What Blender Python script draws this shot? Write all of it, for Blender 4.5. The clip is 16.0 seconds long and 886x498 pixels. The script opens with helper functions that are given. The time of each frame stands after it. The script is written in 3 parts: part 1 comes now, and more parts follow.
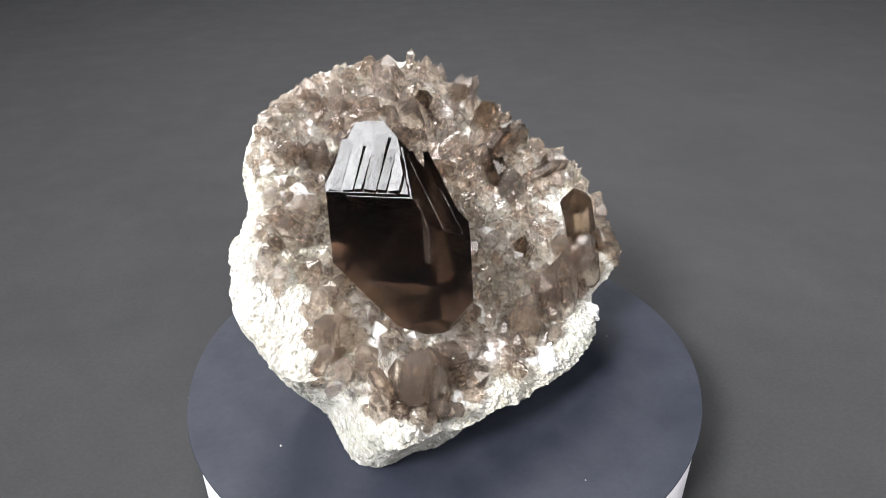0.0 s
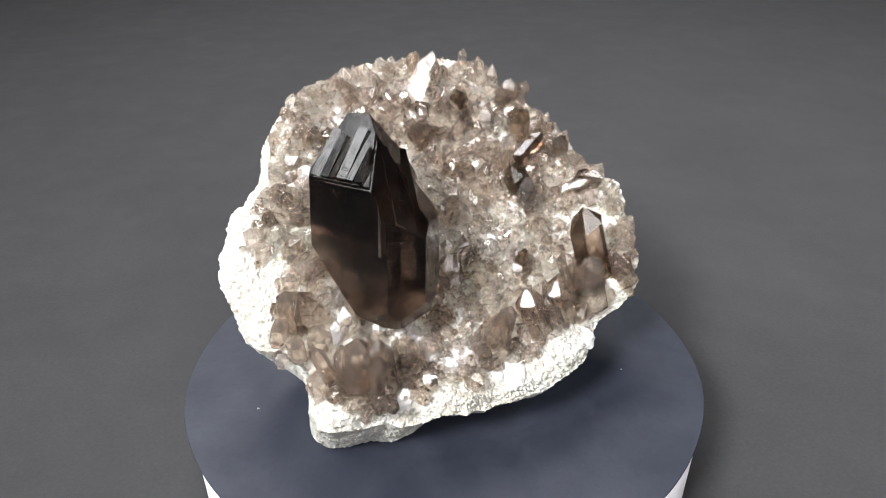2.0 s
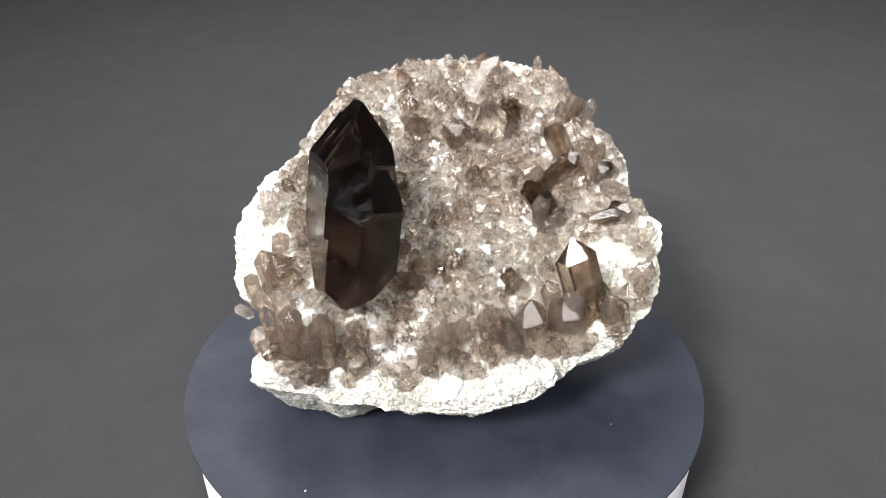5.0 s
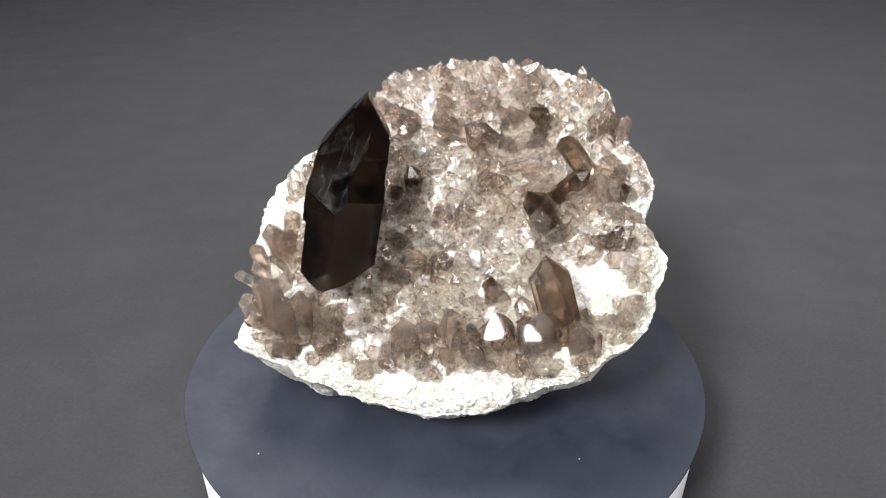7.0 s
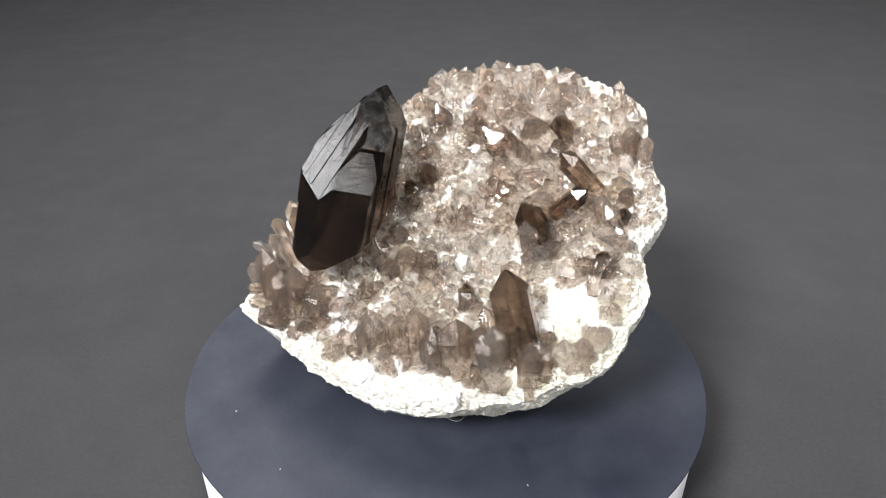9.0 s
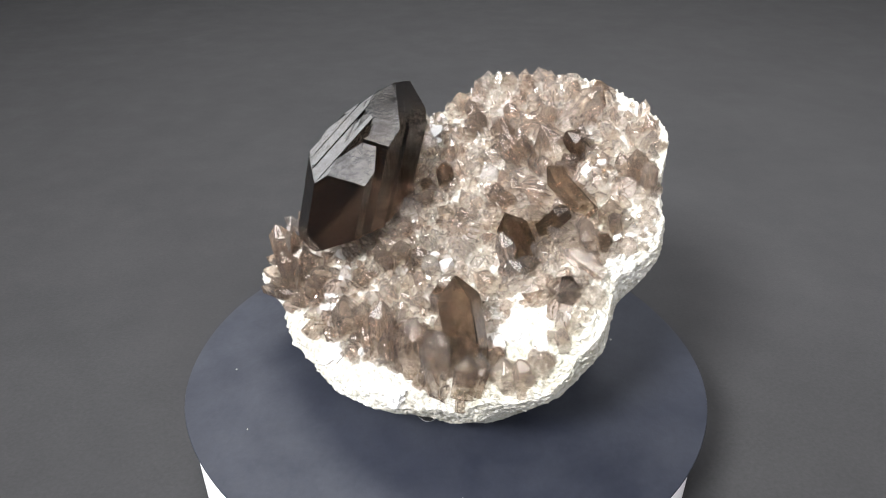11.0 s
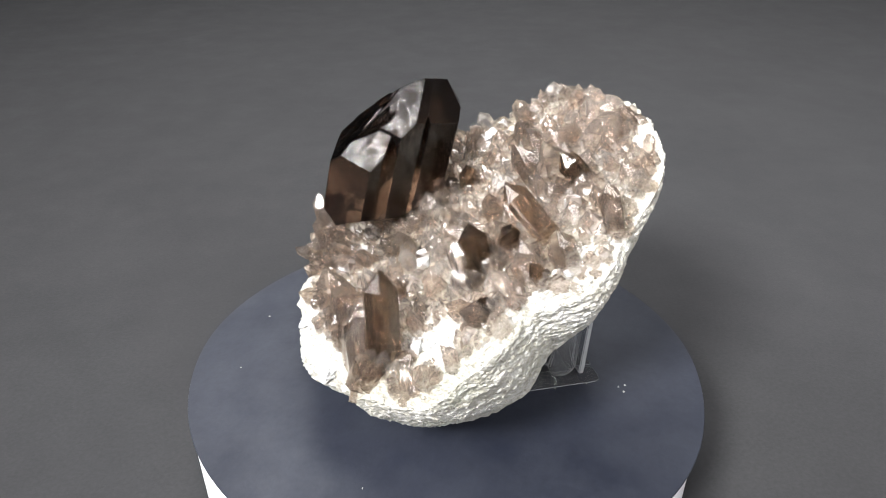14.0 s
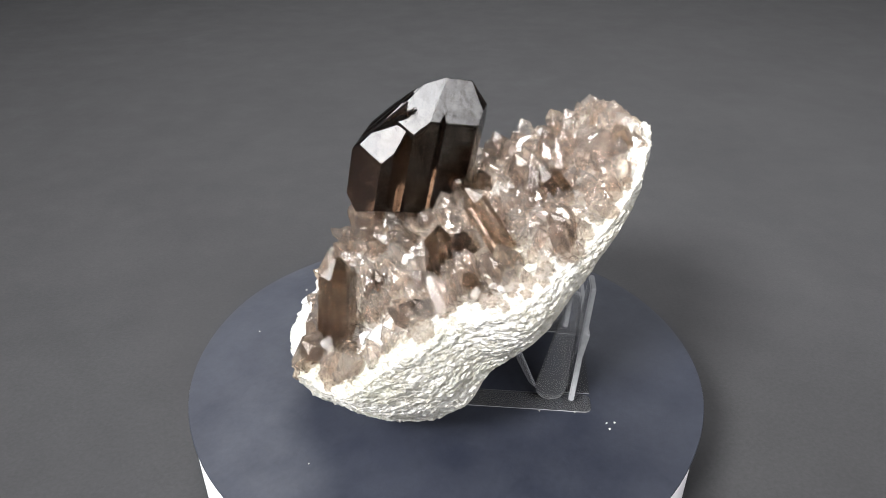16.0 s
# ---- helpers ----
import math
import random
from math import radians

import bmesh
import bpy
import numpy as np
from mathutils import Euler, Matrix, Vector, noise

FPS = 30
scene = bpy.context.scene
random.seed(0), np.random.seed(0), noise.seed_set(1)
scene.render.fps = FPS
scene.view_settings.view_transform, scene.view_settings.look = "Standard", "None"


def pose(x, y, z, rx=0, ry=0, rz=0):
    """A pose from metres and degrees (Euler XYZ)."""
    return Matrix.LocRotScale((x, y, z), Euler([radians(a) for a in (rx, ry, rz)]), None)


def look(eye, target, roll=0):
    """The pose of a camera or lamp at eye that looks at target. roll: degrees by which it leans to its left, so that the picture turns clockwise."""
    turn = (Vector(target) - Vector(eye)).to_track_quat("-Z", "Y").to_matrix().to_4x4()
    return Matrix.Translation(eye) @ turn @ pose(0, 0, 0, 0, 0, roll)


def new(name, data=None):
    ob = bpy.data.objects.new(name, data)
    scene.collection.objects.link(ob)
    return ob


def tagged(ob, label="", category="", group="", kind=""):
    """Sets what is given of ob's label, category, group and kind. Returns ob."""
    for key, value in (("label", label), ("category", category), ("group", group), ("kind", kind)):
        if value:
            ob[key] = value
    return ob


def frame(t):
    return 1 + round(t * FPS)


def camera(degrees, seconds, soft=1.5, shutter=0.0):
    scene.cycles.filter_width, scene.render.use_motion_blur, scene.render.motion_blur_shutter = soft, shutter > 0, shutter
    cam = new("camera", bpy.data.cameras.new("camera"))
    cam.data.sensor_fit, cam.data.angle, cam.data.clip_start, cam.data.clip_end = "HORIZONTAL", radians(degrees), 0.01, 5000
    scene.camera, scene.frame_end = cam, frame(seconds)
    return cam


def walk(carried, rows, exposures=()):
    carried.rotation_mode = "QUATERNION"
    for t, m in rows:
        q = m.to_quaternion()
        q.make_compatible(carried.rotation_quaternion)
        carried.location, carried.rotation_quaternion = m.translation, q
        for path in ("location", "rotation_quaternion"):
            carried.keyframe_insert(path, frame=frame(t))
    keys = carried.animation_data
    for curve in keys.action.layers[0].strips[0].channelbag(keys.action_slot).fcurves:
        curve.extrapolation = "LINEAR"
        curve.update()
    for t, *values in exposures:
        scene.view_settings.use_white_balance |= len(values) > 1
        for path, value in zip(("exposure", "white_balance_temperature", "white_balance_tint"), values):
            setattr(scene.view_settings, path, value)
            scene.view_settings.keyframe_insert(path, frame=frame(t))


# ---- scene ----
LENS, SECONDS = 60.66, 16.0
DECK = 0.05                      # height of the turntable's top above the table
SPIN = -8.838                    # degrees a second
cam = camera(LENS, SECONDS, soft=0.9)
walk(cam, [(0.0, pose(0, -0.3052, 0.2391 + DECK, 60.3, 0, -0.21)), (16.0, pose(0, -0.3052, 0.2391 + DECK, 60.3, 0, -0.21))],
     exposures=[(0.0, 0.10), (6.5, 0.04), (9.0, 0.05), (12.5, 0.10), (16.0, 0.17)])

# ---- light ----
world = bpy.data.worlds.new("studio")
scene.world = world
world.use_nodes = True
world.node_tree.nodes["Background"].inputs[0].default_value = (0.9, 0.95, 1.0, 1)
world.node_tree.nodes["Background"].inputs[1].default_value = 0.04


def lamp(name, eye, target, sx, sy, watts, colour, spread):
    data = bpy.data.lights.new(name, "AREA")
    data.shape, data.size, data.size_y, data.energy, data.color, data.spread = "RECTANGLE", sx, sy, watts, colour, math.radians(spread)
    ob = new(name, data)
    ob.matrix_world = look(eye, target)
    return ob


lamp("key_lamp", (-0.95, -1.4, 1.6), (0.5, 0.5, 0.0), 0.5, 0.5, 16, (1.0, 0.99, 0.99), 50)
lamp("key_softbox", (-1.8, 0.3, 1.65), (0.4, 0.35, 0.0), 2.2, 1.1, 14, (0.985, 0.99, 1.01), 60)
# unseen fill, added to lift the far part of the sheet
lamp("overhead_fill", (-0.3, 1.15, 1.95), (-0.2, 0.55, 0.0), 1.2, 1.2, 28, (1.0, 1.0, 1.0), 130)
# fill with no known source, added to brighten the rock's near side
lamp("front_fill", (0.75, -1.35, 1.4), (0.2, 0.1, 0.08), 1.3, 1.3, 19, (1.0, 0.99, 1.0), 110)

# ---- materials ----


def material(name):
    m = bpy.data.materials.new(name)
    m.use_nodes = True
    t = m.node_tree
    return m, t, t.nodes["Principled BSDF"]


def noise_tex(t, scale, detail=4, rough=0.55, coords=None):
    n = t.nodes.new("ShaderNodeTexNoise")
    n.inputs["Scale"].default_value, n.inputs["Detail"].default_value, n.inputs["Roughness"].default_value = scale, detail, rough
    if coords is None:
        coords = t.nodes.new("ShaderNodeTexCoord").outputs["Object"]
    t.links.new(coords, n.inputs["Vector"])
    return n.outputs["Fac"]


def ramp(t, fac, stops):
    r = t.nodes.new("ShaderNodeValToRGB")
    while len(r.color_ramp.elements) < len(stops):
        r.color_ramp.elements.new(0.5)
    for e, (p, c) in zip(r.color_ramp.elements, stops):
        e.position, e.color = p, (*c, 1)
    t.links.new(fac, r.inputs["Fac"])
    return r.outputs["Color"]


def mix(t, fac, a, b, how="MIX"):
    n = t.nodes.new("ShaderNodeMix")
    n.data_type, n.blend_type = "RGBA", how
    for sock, v in ((n.inputs[0], fac), (n.inputs[6], a), (n.inputs[7], b)):
        if isinstance(v, (int, float)):
            sock.default_value = v
        elif isinstance(v, tuple):
            sock.default_value = (*v, 1)
        else:
            t.links.new(v, sock)
    return n.outputs[2]


def bump(t, bsdf, fac, strength, distance):
    b = t.nodes.new("ShaderNodeBump")
    b.inputs["Strength"].default_value, b.inputs["Distance"].default_value = strength, distance
    t.links.new(fac, b.inputs["Height"])
    t.links.new(b.outputs["Normal"], bsdf.inputs["Normal"])


def plain(name, stops, scale, rough=0.6, bump_scale=0, bump_by=0.0, specular=0.5):
    m, t, p = material(name)
    t.links.new(ramp(t, noise_tex(t, scale), stops), p.inputs["Base Color"])
    p.inputs["Roughness"].default_value = rough
    p.inputs["Specular IOR Level"].default_value = specular
    if bump_scale:
        bump(t, p, noise_tex(t, bump_scale, 6), 0.6, bump_by)
    return m


def smoky(name, deep, light, glass, clear, cloud, scale=60.0, lines=0.0, stops=(0.25, 0.75)):
    """Smoky quartz: tinted glass with thin clear parts and milky clouds in it."""
    m, t, p = material(name)
    info = t.nodes.new("ShaderNodeObjectInfo").outputs["Random"]
    geo = t.nodes.new("ShaderNodeNewGeometry").outputs["Random Per Island"]
    f = noise_tex(t, scale, 5, 0.6)
    add = t.nodes.new("ShaderNodeMath")
    add.operation = "MULTIPLY_ADD"
    add.inputs[1].default_value, add.inputs[2].default_value = 0.35, -0.17
    both = t.nodes.new("ShaderNodeMath")
    both.operation = "ADD"
    t.links.new(info, both.inputs[0])
    t.links.new(geo, both.inputs[1])
    fr = t.nodes.new("ShaderNodeMath")
    fr.operation = "FRACT"
    t.links.new(both.outputs[0], fr.inputs[0])
    t.links.new(fr.outputs[0], add.inputs[0])
    s = t.nodes.new("ShaderNodeMath")
    s.operation = "ADD"
    t.links.new(f, s.inputs[0])
    t.links.new(add.outputs[0], s.inputs[1])
    colour = ramp(t, s.outputs[0], [(stops[0], deep), (stops[1], light)])
    t.links.new(colour, p.inputs["Base Color"])
    p.inputs["Transmission Weight"].default_value = 1.0
    p.inputs["IOR"].default_value = 1.54
    p.inputs["Roughness"].default_value = 0.015
    if lines:                    # growth lines across the prism, and etched patches
        at = t.nodes.new("ShaderNodeVectorMath")
        at.operation = "MULTIPLY"
        at.inputs[1].default_value = (25, 25, 520)
        t.links.new(t.nodes.new("ShaderNodeTexCoord").outputs["Object"], at.inputs[0])
        both2 = t.nodes.new("ShaderNodeMath")
        both2.operation = "ADD"
        t.links.new(noise_tex(t, 1.0, 3, 0.6, at.outputs[0]), both2.inputs[0])
        t.links.new(ramp(t, noise_tex(t, 280, 5, 0.7), [(0.5, (0, 0, 0)), (0.62, (0.8, 0.8, 0.8))]), both2.inputs[1])
        bump(t, p, both2.outputs[0], lines, 0.0006)
        etch = t.nodes.new("ShaderNodeMapRange")
        etch.inputs[1].default_value, etch.inputs[2].default_value = 0.35, 0.62
        etch.inputs[3].default_value, etch.inputs[4].default_value = 0.03, 0.21
        t.links.new(noise_tex(t, 150, 5, 0.75), etch.inputs[0])
        t.links.new(etch.outputs[0], p.inputs["Roughness"])
    else:
        bump(t, p, noise_tex(t, 180, 2), 0.06, 0.0006)
    tr = t.nodes.new("ShaderNodeBsdfTransparent")
    t.links.new(colour, tr.inputs["Color"])
    df = t.nodes.new("ShaderNodeBsdfTranslucent")
    t.links.new(colour, df.inputs["Color"])
    d2 = t.nodes.new("ShaderNodeBsdfDiffuse")
    t.links.new(colour, d2.inputs["Color"])

    def blend(fac, a, b):
        n = t.nodes.new("ShaderNodeMixShader")
        n.inputs[0].default_value = fac
        t.links.new(a, n.inputs[1])
        t.links.new(b, n.inputs[2])
        return n.outputs[0]
    milk = blend(0.5, df.outputs[0], d2.outputs[0])
    thin = blend(cloud / max(clear + cloud, 1e-3), tr.outputs[0], milk)
    t.links.new(blend(1 - glass, p.outputs[0], thin), t.nodes["Material Output"].inputs["Surface"])
    return m


def sheet(name, low, high, large, small, rough, relief, gloss):
    """Matt card: faint clouds, a fine fibre grain and scuffs in the gloss."""
    m, t, p = material(name)
    c = ramp(t, noise_tex(t, large, 5, 0.6), [(0.3, low), (0.7, high)])
    c = mix(t, 0.5, c, ramp(t, noise_tex(t, small, 4, 0.7), [(0.3, (0.72, 0.72, 0.72)), (0.7, (1.2, 1.2, 1.2))]), "MULTIPLY")
    t.links.new(c, p.inputs["Base Color"])
    r = t.nodes.new("ShaderNodeMapRange")
    r.inputs[1].default_value, r.inputs[2].default_value = 0.3, 0.7
    r.inputs[3].default_value, r.inputs[4].default_value = rough - 0.08, rough + 0.1
    t.links.new(noise_tex(t, large * 2.3, 6, 0.65), r.inputs[0])
    t.links.new(r.outputs[0], p.inputs["Roughness"])
    p.inputs["Specular IOR Level"].default_value = gloss
    bump(t, p, noise_tex(t, small * 1.7, 4), 0.5, relief)
    return m


PAPER = sheet("grey_sheet", (0.0240, 0.0241, 0.0254), (0.0282, 0.0283, 0.0296), 9, 420, 0.88, 0.0002, 0.15)
DECK_PAPER = sheet("slate_card", (0.0085, 0.0105, 0.0180), (0.0185, 0.0212, 0.0300), 30, 300, 0.55, 0.00015, 0.3)
WHITE_PLASTIC = plain("white_plastic", [(0.3, (0.78, 0.77, 0.8)), (0.7, (0.82, 0.81, 0.84))], 8, 0.35)
WALL = plain("wall_paint", [(0.3, (0.55, 0.55, 0.56)), (0.7, (0.6, 0.6, 0.61))], 3, 0.9)


def grains(t, scale):
    """Crystalline grains: a random value for each, and the distance from its middle."""
    v = t.nodes.new("ShaderNodeTexVoronoi")
    v.inputs["Scale"].default_value = scale
    t.links.new(t.nodes.new("ShaderNodeTexCoord").outputs["Object"], v.inputs["Vector"])
    one = t.nodes.new("ShaderNodeSeparateColor")
    t.links.new(v.outputs["Color"], one.inputs[0])
    return one.outputs[0], v.outputs["Distance"]


def matrix_stone():
    m, t, p = material("feldspar_matrix")
    big = ramp(t, noise_tex(t, 16, 4), [(0.36, (0.325, 0.316, 0.288)), (0.5, (0.365, 0.362, 0.35)), (0.64, (0.315, 0.307, 0.270))])
    cell, far = grains(t, 620)
    speck = ramp(t, cell, [(0.0, (0.55, 0.53, 0.47)), (0.10, (0.72, 0.70, 0.63)), (0.25, (0.90, 0.88, 0.80)), (0.6, (1.0, 1.0, 0.99))])
    cell2, far2 = grains(t, 1500)
    fine = ramp(t, cell2, [(0.0, (0.60, 0.58, 0.53)), (0.12, (0.86, 0.84, 0.80)), (0.4, (1.0, 1.0, 1.0))])
    c = mix(t, 0.85, mix(t, 0.8, big, speck, "MULTIPLY"), fine, "MULTIPLY")
    pits = ramp(t, noise_tex(t, 420, 5, 0.8), [(0.33, (0.50, 0.49, 0.43)), (0.40, (1, 1, 1))])
    c = mix(t, 0.9, c, pits, "MULTIPLY")
    green = ramp(t, noise_tex(t, 34, 7, 0.75), [(0.52, (0, 0, 0)), (0.66, (0.75, 0.75, 0.75))])
    c = mix(t, green, c, mix(t, 0.9, (0.285, 0.296, 0.270), mix(t, 0.8, speck, fine, "MULTIPLY"), "MULTIPLY"))
    t.links.new(c, p.inputs["Base Color"])
    p.inputs["Roughness"].default_value = 0.65
    high = None
    for fac, by in ((far, -0.7), (far2, -0.35), (noise_tex(t, 420, 5, 0.8), 1.0)):
        k = t.nodes.new("ShaderNodeMath")
        k.operation = "MULTIPLY_ADD"
        k.inputs[1].default_value = by
        t.links.new(fac, k.inputs[0])
        if high is not None:
            t.links.new(high, k.inputs[2])
        high = k.outputs[0]
    bump(t, p, high, 0.7, 0.0005)
    return m


STONE = matrix_stone()
SMOKY = [smoky("pale_smoky_quartz", (0.82, 0.70, 0.615), (0.995, 0.96, 0.928), 0.78, 0.17, 0.05),
         smoky("brown_smoky_quartz", (0.64, 0.52, 0.435), (0.93, 0.845, 0.77), 0.83, 0.13, 0.04),
         smoky("dark_smoky_quartz", (0.20, 0.135, 0.09), (0.58, 0.45, 0.35), 0.90, 0.09, 0.01)]
BIG = smoky("deep_smoky_quartz", (0.024, 0.013, 0.008), (0.10, 0.061, 0.039), 0.96, 0.03, 0.005, 40, 0.11, (0.36, 0.70))
VEIL = smoky("milky_fracture", (0.55, 0.50, 0.46), (0.9, 0.87, 0.84), 0.25, 0.60, 0.15)
MILKY = plain("white_feldspar", [(0.35, (0.42, 0.417, 0.413)), (0.6, (0.53, 0.53, 0.53))], 260, 0.55, 420, 0.0009)
ACRYLIC, _t, _p = material("clear_acrylic")
_p.inputs["Transmission Weight"].default_value, _p.inputs["Roughness"].default_value, _p.inputs["IOR"].default_value = 1.0, 0.02, 1.49
_p.inputs["Base Color"].default_value = (0.97, 0.975, 0.98, 1)
_d = _t.nodes.new("ShaderNodeBsdfDiffuse")
_d.inputs["Color"].default_value = (0.85, 0.86, 0.88, 1)
_m = _t.nodes.new("ShaderNodeMixShader")
_m.inputs[0].default_value = 0.025
_t.links.new(_p.outputs[0], _m.inputs[1])
_t.links.new(_d.outputs[0], _m.inputs[2])
_t.links.new(_m.outputs[0], _t.nodes["Material Output"].inputs["Surface"])

EDGE = plain("frosted_acrylic_edge", [(0.3, (0.42, 0.43, 0.45)), (0.7, (0.55, 0.56, 0.58))], 300, 0.25)
_g = EDGE.node_tree.nodes["Principled BSDF"]
_g.inputs["Transmission Weight"].default_value = 0.55

# ---- mesh helpers ----


def mesh_of(name, bm, mat, smooth=False):
    bmesh.ops.recalc_face_normals(bm, faces=bm.faces)
    me = bpy.data.meshes.new(name)
    bm.to_mesh(me)
    bm.free()
    me.materials.append(mat)
    for f in me.polygons:
        f.use_smooth = smooth
    return me


def part(name, bm, mat, parent, label="", smooth=False):
    ob = new(name, mesh_of(name, bm, mat, smooth))
    ob.parent = parent
    if label:
        ob["label"] = label
    return ob


def smoothstep(a, b, x):
    x = min(max((x - a) / (b - a), 0.0), 1.0)
    return x * x * (3 - 2 * x)


def ring_solid(bm, profile, n=128, wobble=0.0, oval=0.0):
    """A turned solid from (radius, z) pairs, closed at both ends."""
    rings = []
    for r, z in profile:
        ring = []
        for a in (2 * math.pi * i / n for i in range(n)):
            k = r * (1 + wobble * math.sin(5 * a + 1) + 0.6 * wobble * math.sin(9 * a) + oval * math.cos(2 * (a - 1.23)))
            ring.append(bm.verts.new((k * math.cos(a), k * math.sin(a), z)))
        rings.append(ring)
    for a, b in zip(rings, rings[1:]):
        for i in range(n):
            bm.faces.new((a[i], a[(i + 1) % n], b[(i + 1) % n], b[i]))
    bm.faces.new(list(reversed(rings[0])))
    bm.faces.new(rings[-1])
    return bm


# ---- the studio ----


def studio():
    # one sheet: flat on the table, curving up far behind
    bm = bmesh.new()
    line = [(-2.0, 0.0), (-1.0, 0), (-0.4, 0), (0.0, 0), (0.4, 0), (0.9, 0), (1.3, 0.0)]
    line += [(1.3 + 0.5 * math.sin(a), 0.5 - 0.5 * math.cos(a)) for a in (math.radians(k) for k in range(10, 91, 10))] + [(1.8, 1.6)]
    rows = [[bm.verts.new((x, y, z)) for x in (-1.9, -0.6, 0, 0.6, 1.9)] for y, z in line]
    for a, b in zip(rows, rows[1:]):
        for i in range(4):
            bm.faces.new((a[i], a[i + 1], b[i + 1], b[i]))
    ob = new("backdrop", mesh_of("backdrop", bm, PAPER, True))
    tagged(ob, "matt dark grey backdrop sheet under the turntable", "backdrop", kind="structure")
    # room shell out of view, added for bounced light and reflections
    for name, size, at in (("wall_north", (4.2, 0.1, 2.4), (0, 2.1, 1.1)), ("wall_south", (4.2, 0.1, 2.4), (0, -2.1, 1.1)),
                           ("wall_east", (0.1, 4.1, 2.4), (2.1, 0, 1.1)), ("wall_west", (0.1, 4.1, 2.4), (-2.1, 0, 1.1)),
                           ("ceiling", (4.4, 4.4, 0.1), (0, 0, 2.35)), ("floor", (4.4, 4.4, 0.1), (0, 0, -0.16))):
        bm = bmesh.new()
        bmesh.ops.create_cube(bm, size=1, matrix=Matrix.Translation(at) @ Matrix.Diagonal((*size, 1)))
        ob = new(name, mesh_of(name, bm, WALL))
        tagged(ob, "unseen plain grey painted studio " + name.split("_")[0], name.split("_")[0], kind="structure")


studio()


def turntable():
    top = new("turntable")
    tagged(top, "round white turntable with a slate grey card top", "turntable")
    part("body", ring_solid(bmesh.new(), [(0.1215, -DECK + 0.001), (0.123, -DECK + 0.003), (0.1240, -0.004), (0.1235, -0.0012)], 160), WHITE_PLASTIC, top, "white plastic body", True)
    part("card_top", ring_solid(bmesh.new(), [(0.1254, -0.001), (0.1258, -0.0006), (0.1256, 0.0)], 160, 0.0025, 0.007), DECK_PAPER, top, "slate grey card disc")
    return top


TABLE = turntable()

# ---- the specimen ----
# its own frame: u across the crystal face, v up its slope, w out of it
AZ, TILT = math.radians(40.2), math.radians(34.8)
U = Vector((math.cos(AZ), math.sin(AZ), 0))
N = Vector((math.sin(AZ) * math.sin(TILT), -math.cos(AZ) * math.sin(TILT), math.cos(TILT)))
V = N.cross(U)
FACE = Matrix((U, V, N)).transposed().to_4x4()
FACE.translation = (0, 0, 0.075)
# every 15 degrees from -180: radius and height of the rim, radius and depth of the foot, in mm
RIM = [99, 97, 86, 104, 91, 86, 83, 85, 87, 84, 95, 100, 100, 92, 99, 98, 107, 103, 102, 97, 96, 91, 85, 95]
RIM_W = [-5, -6, -3, 5, 0, 7, 3, 3, 3, -4, 8, -2, 4, 1, -3, -3, 2, 1, 2, 3, 5, 1, -1, -2]
FOOT = [76, 74, 71, 86, 84, 54, 58, 62, 58, 69, 80, 74, 78, 76, 86, 86, 86, 82, 81, 80, 78, 74, 71, 73]
FOOT_W = [-51, -61, -79, -101, -94, -81, -78, -75, -67, -55, -38, -46, -42, -34, -29, -24, -20, -17, -17, -18, -21, -28, -35, -42]


def around(table, a):
    k = (math.degrees(a) + 180) / 15 % 24
    i, f = int(k), k - int(k)
    f = f * f * (3 - 2 * f)
    return (table[i % 24] * (1 - f) + table[(i + 1) % 24] * f) / 1000


def rim(a):
    return around(RIM, a)


def sector(a, at, half):
    d = abs((math.degrees(a) - at + 180) % 360 - 180)
    return 1 - smoothstep(half * 0.6, half * 1.4, d)


def face_height(u, v):
    """Height of the rock's front face over its mean plane, in metres."""
    a, r = math.atan2(v, u), math.hypot(u, v)
    q = r / rim(a)
    h = 0.0030 * noise.noise((u * 22, v * 22, 3.1)) + 0.0018 * noise.noise((u * 70, v * 70, 7.7)) - 0.001
    h += (around(RIM_W, a) - 0.001) * smoothstep(0.6, 1.0, q)
    h -= 0.004 * smoothstep(0.93, 1.0, q)
    return h


def grain(p, amount):
    n = noise.noise
    lump = noise.voronoi(p * 260)[0]
    chip = noise.voronoi(p * 640)[0]
    return amount * (0.6 * n(p * 60) + 0.3 * n(p * 140 + Vector((5, 1, 2))) + 0.75 * (0.5 - lump[0]) + 0.8 * (0.5 - chip[0]) + 0.25 * n(p * 420))


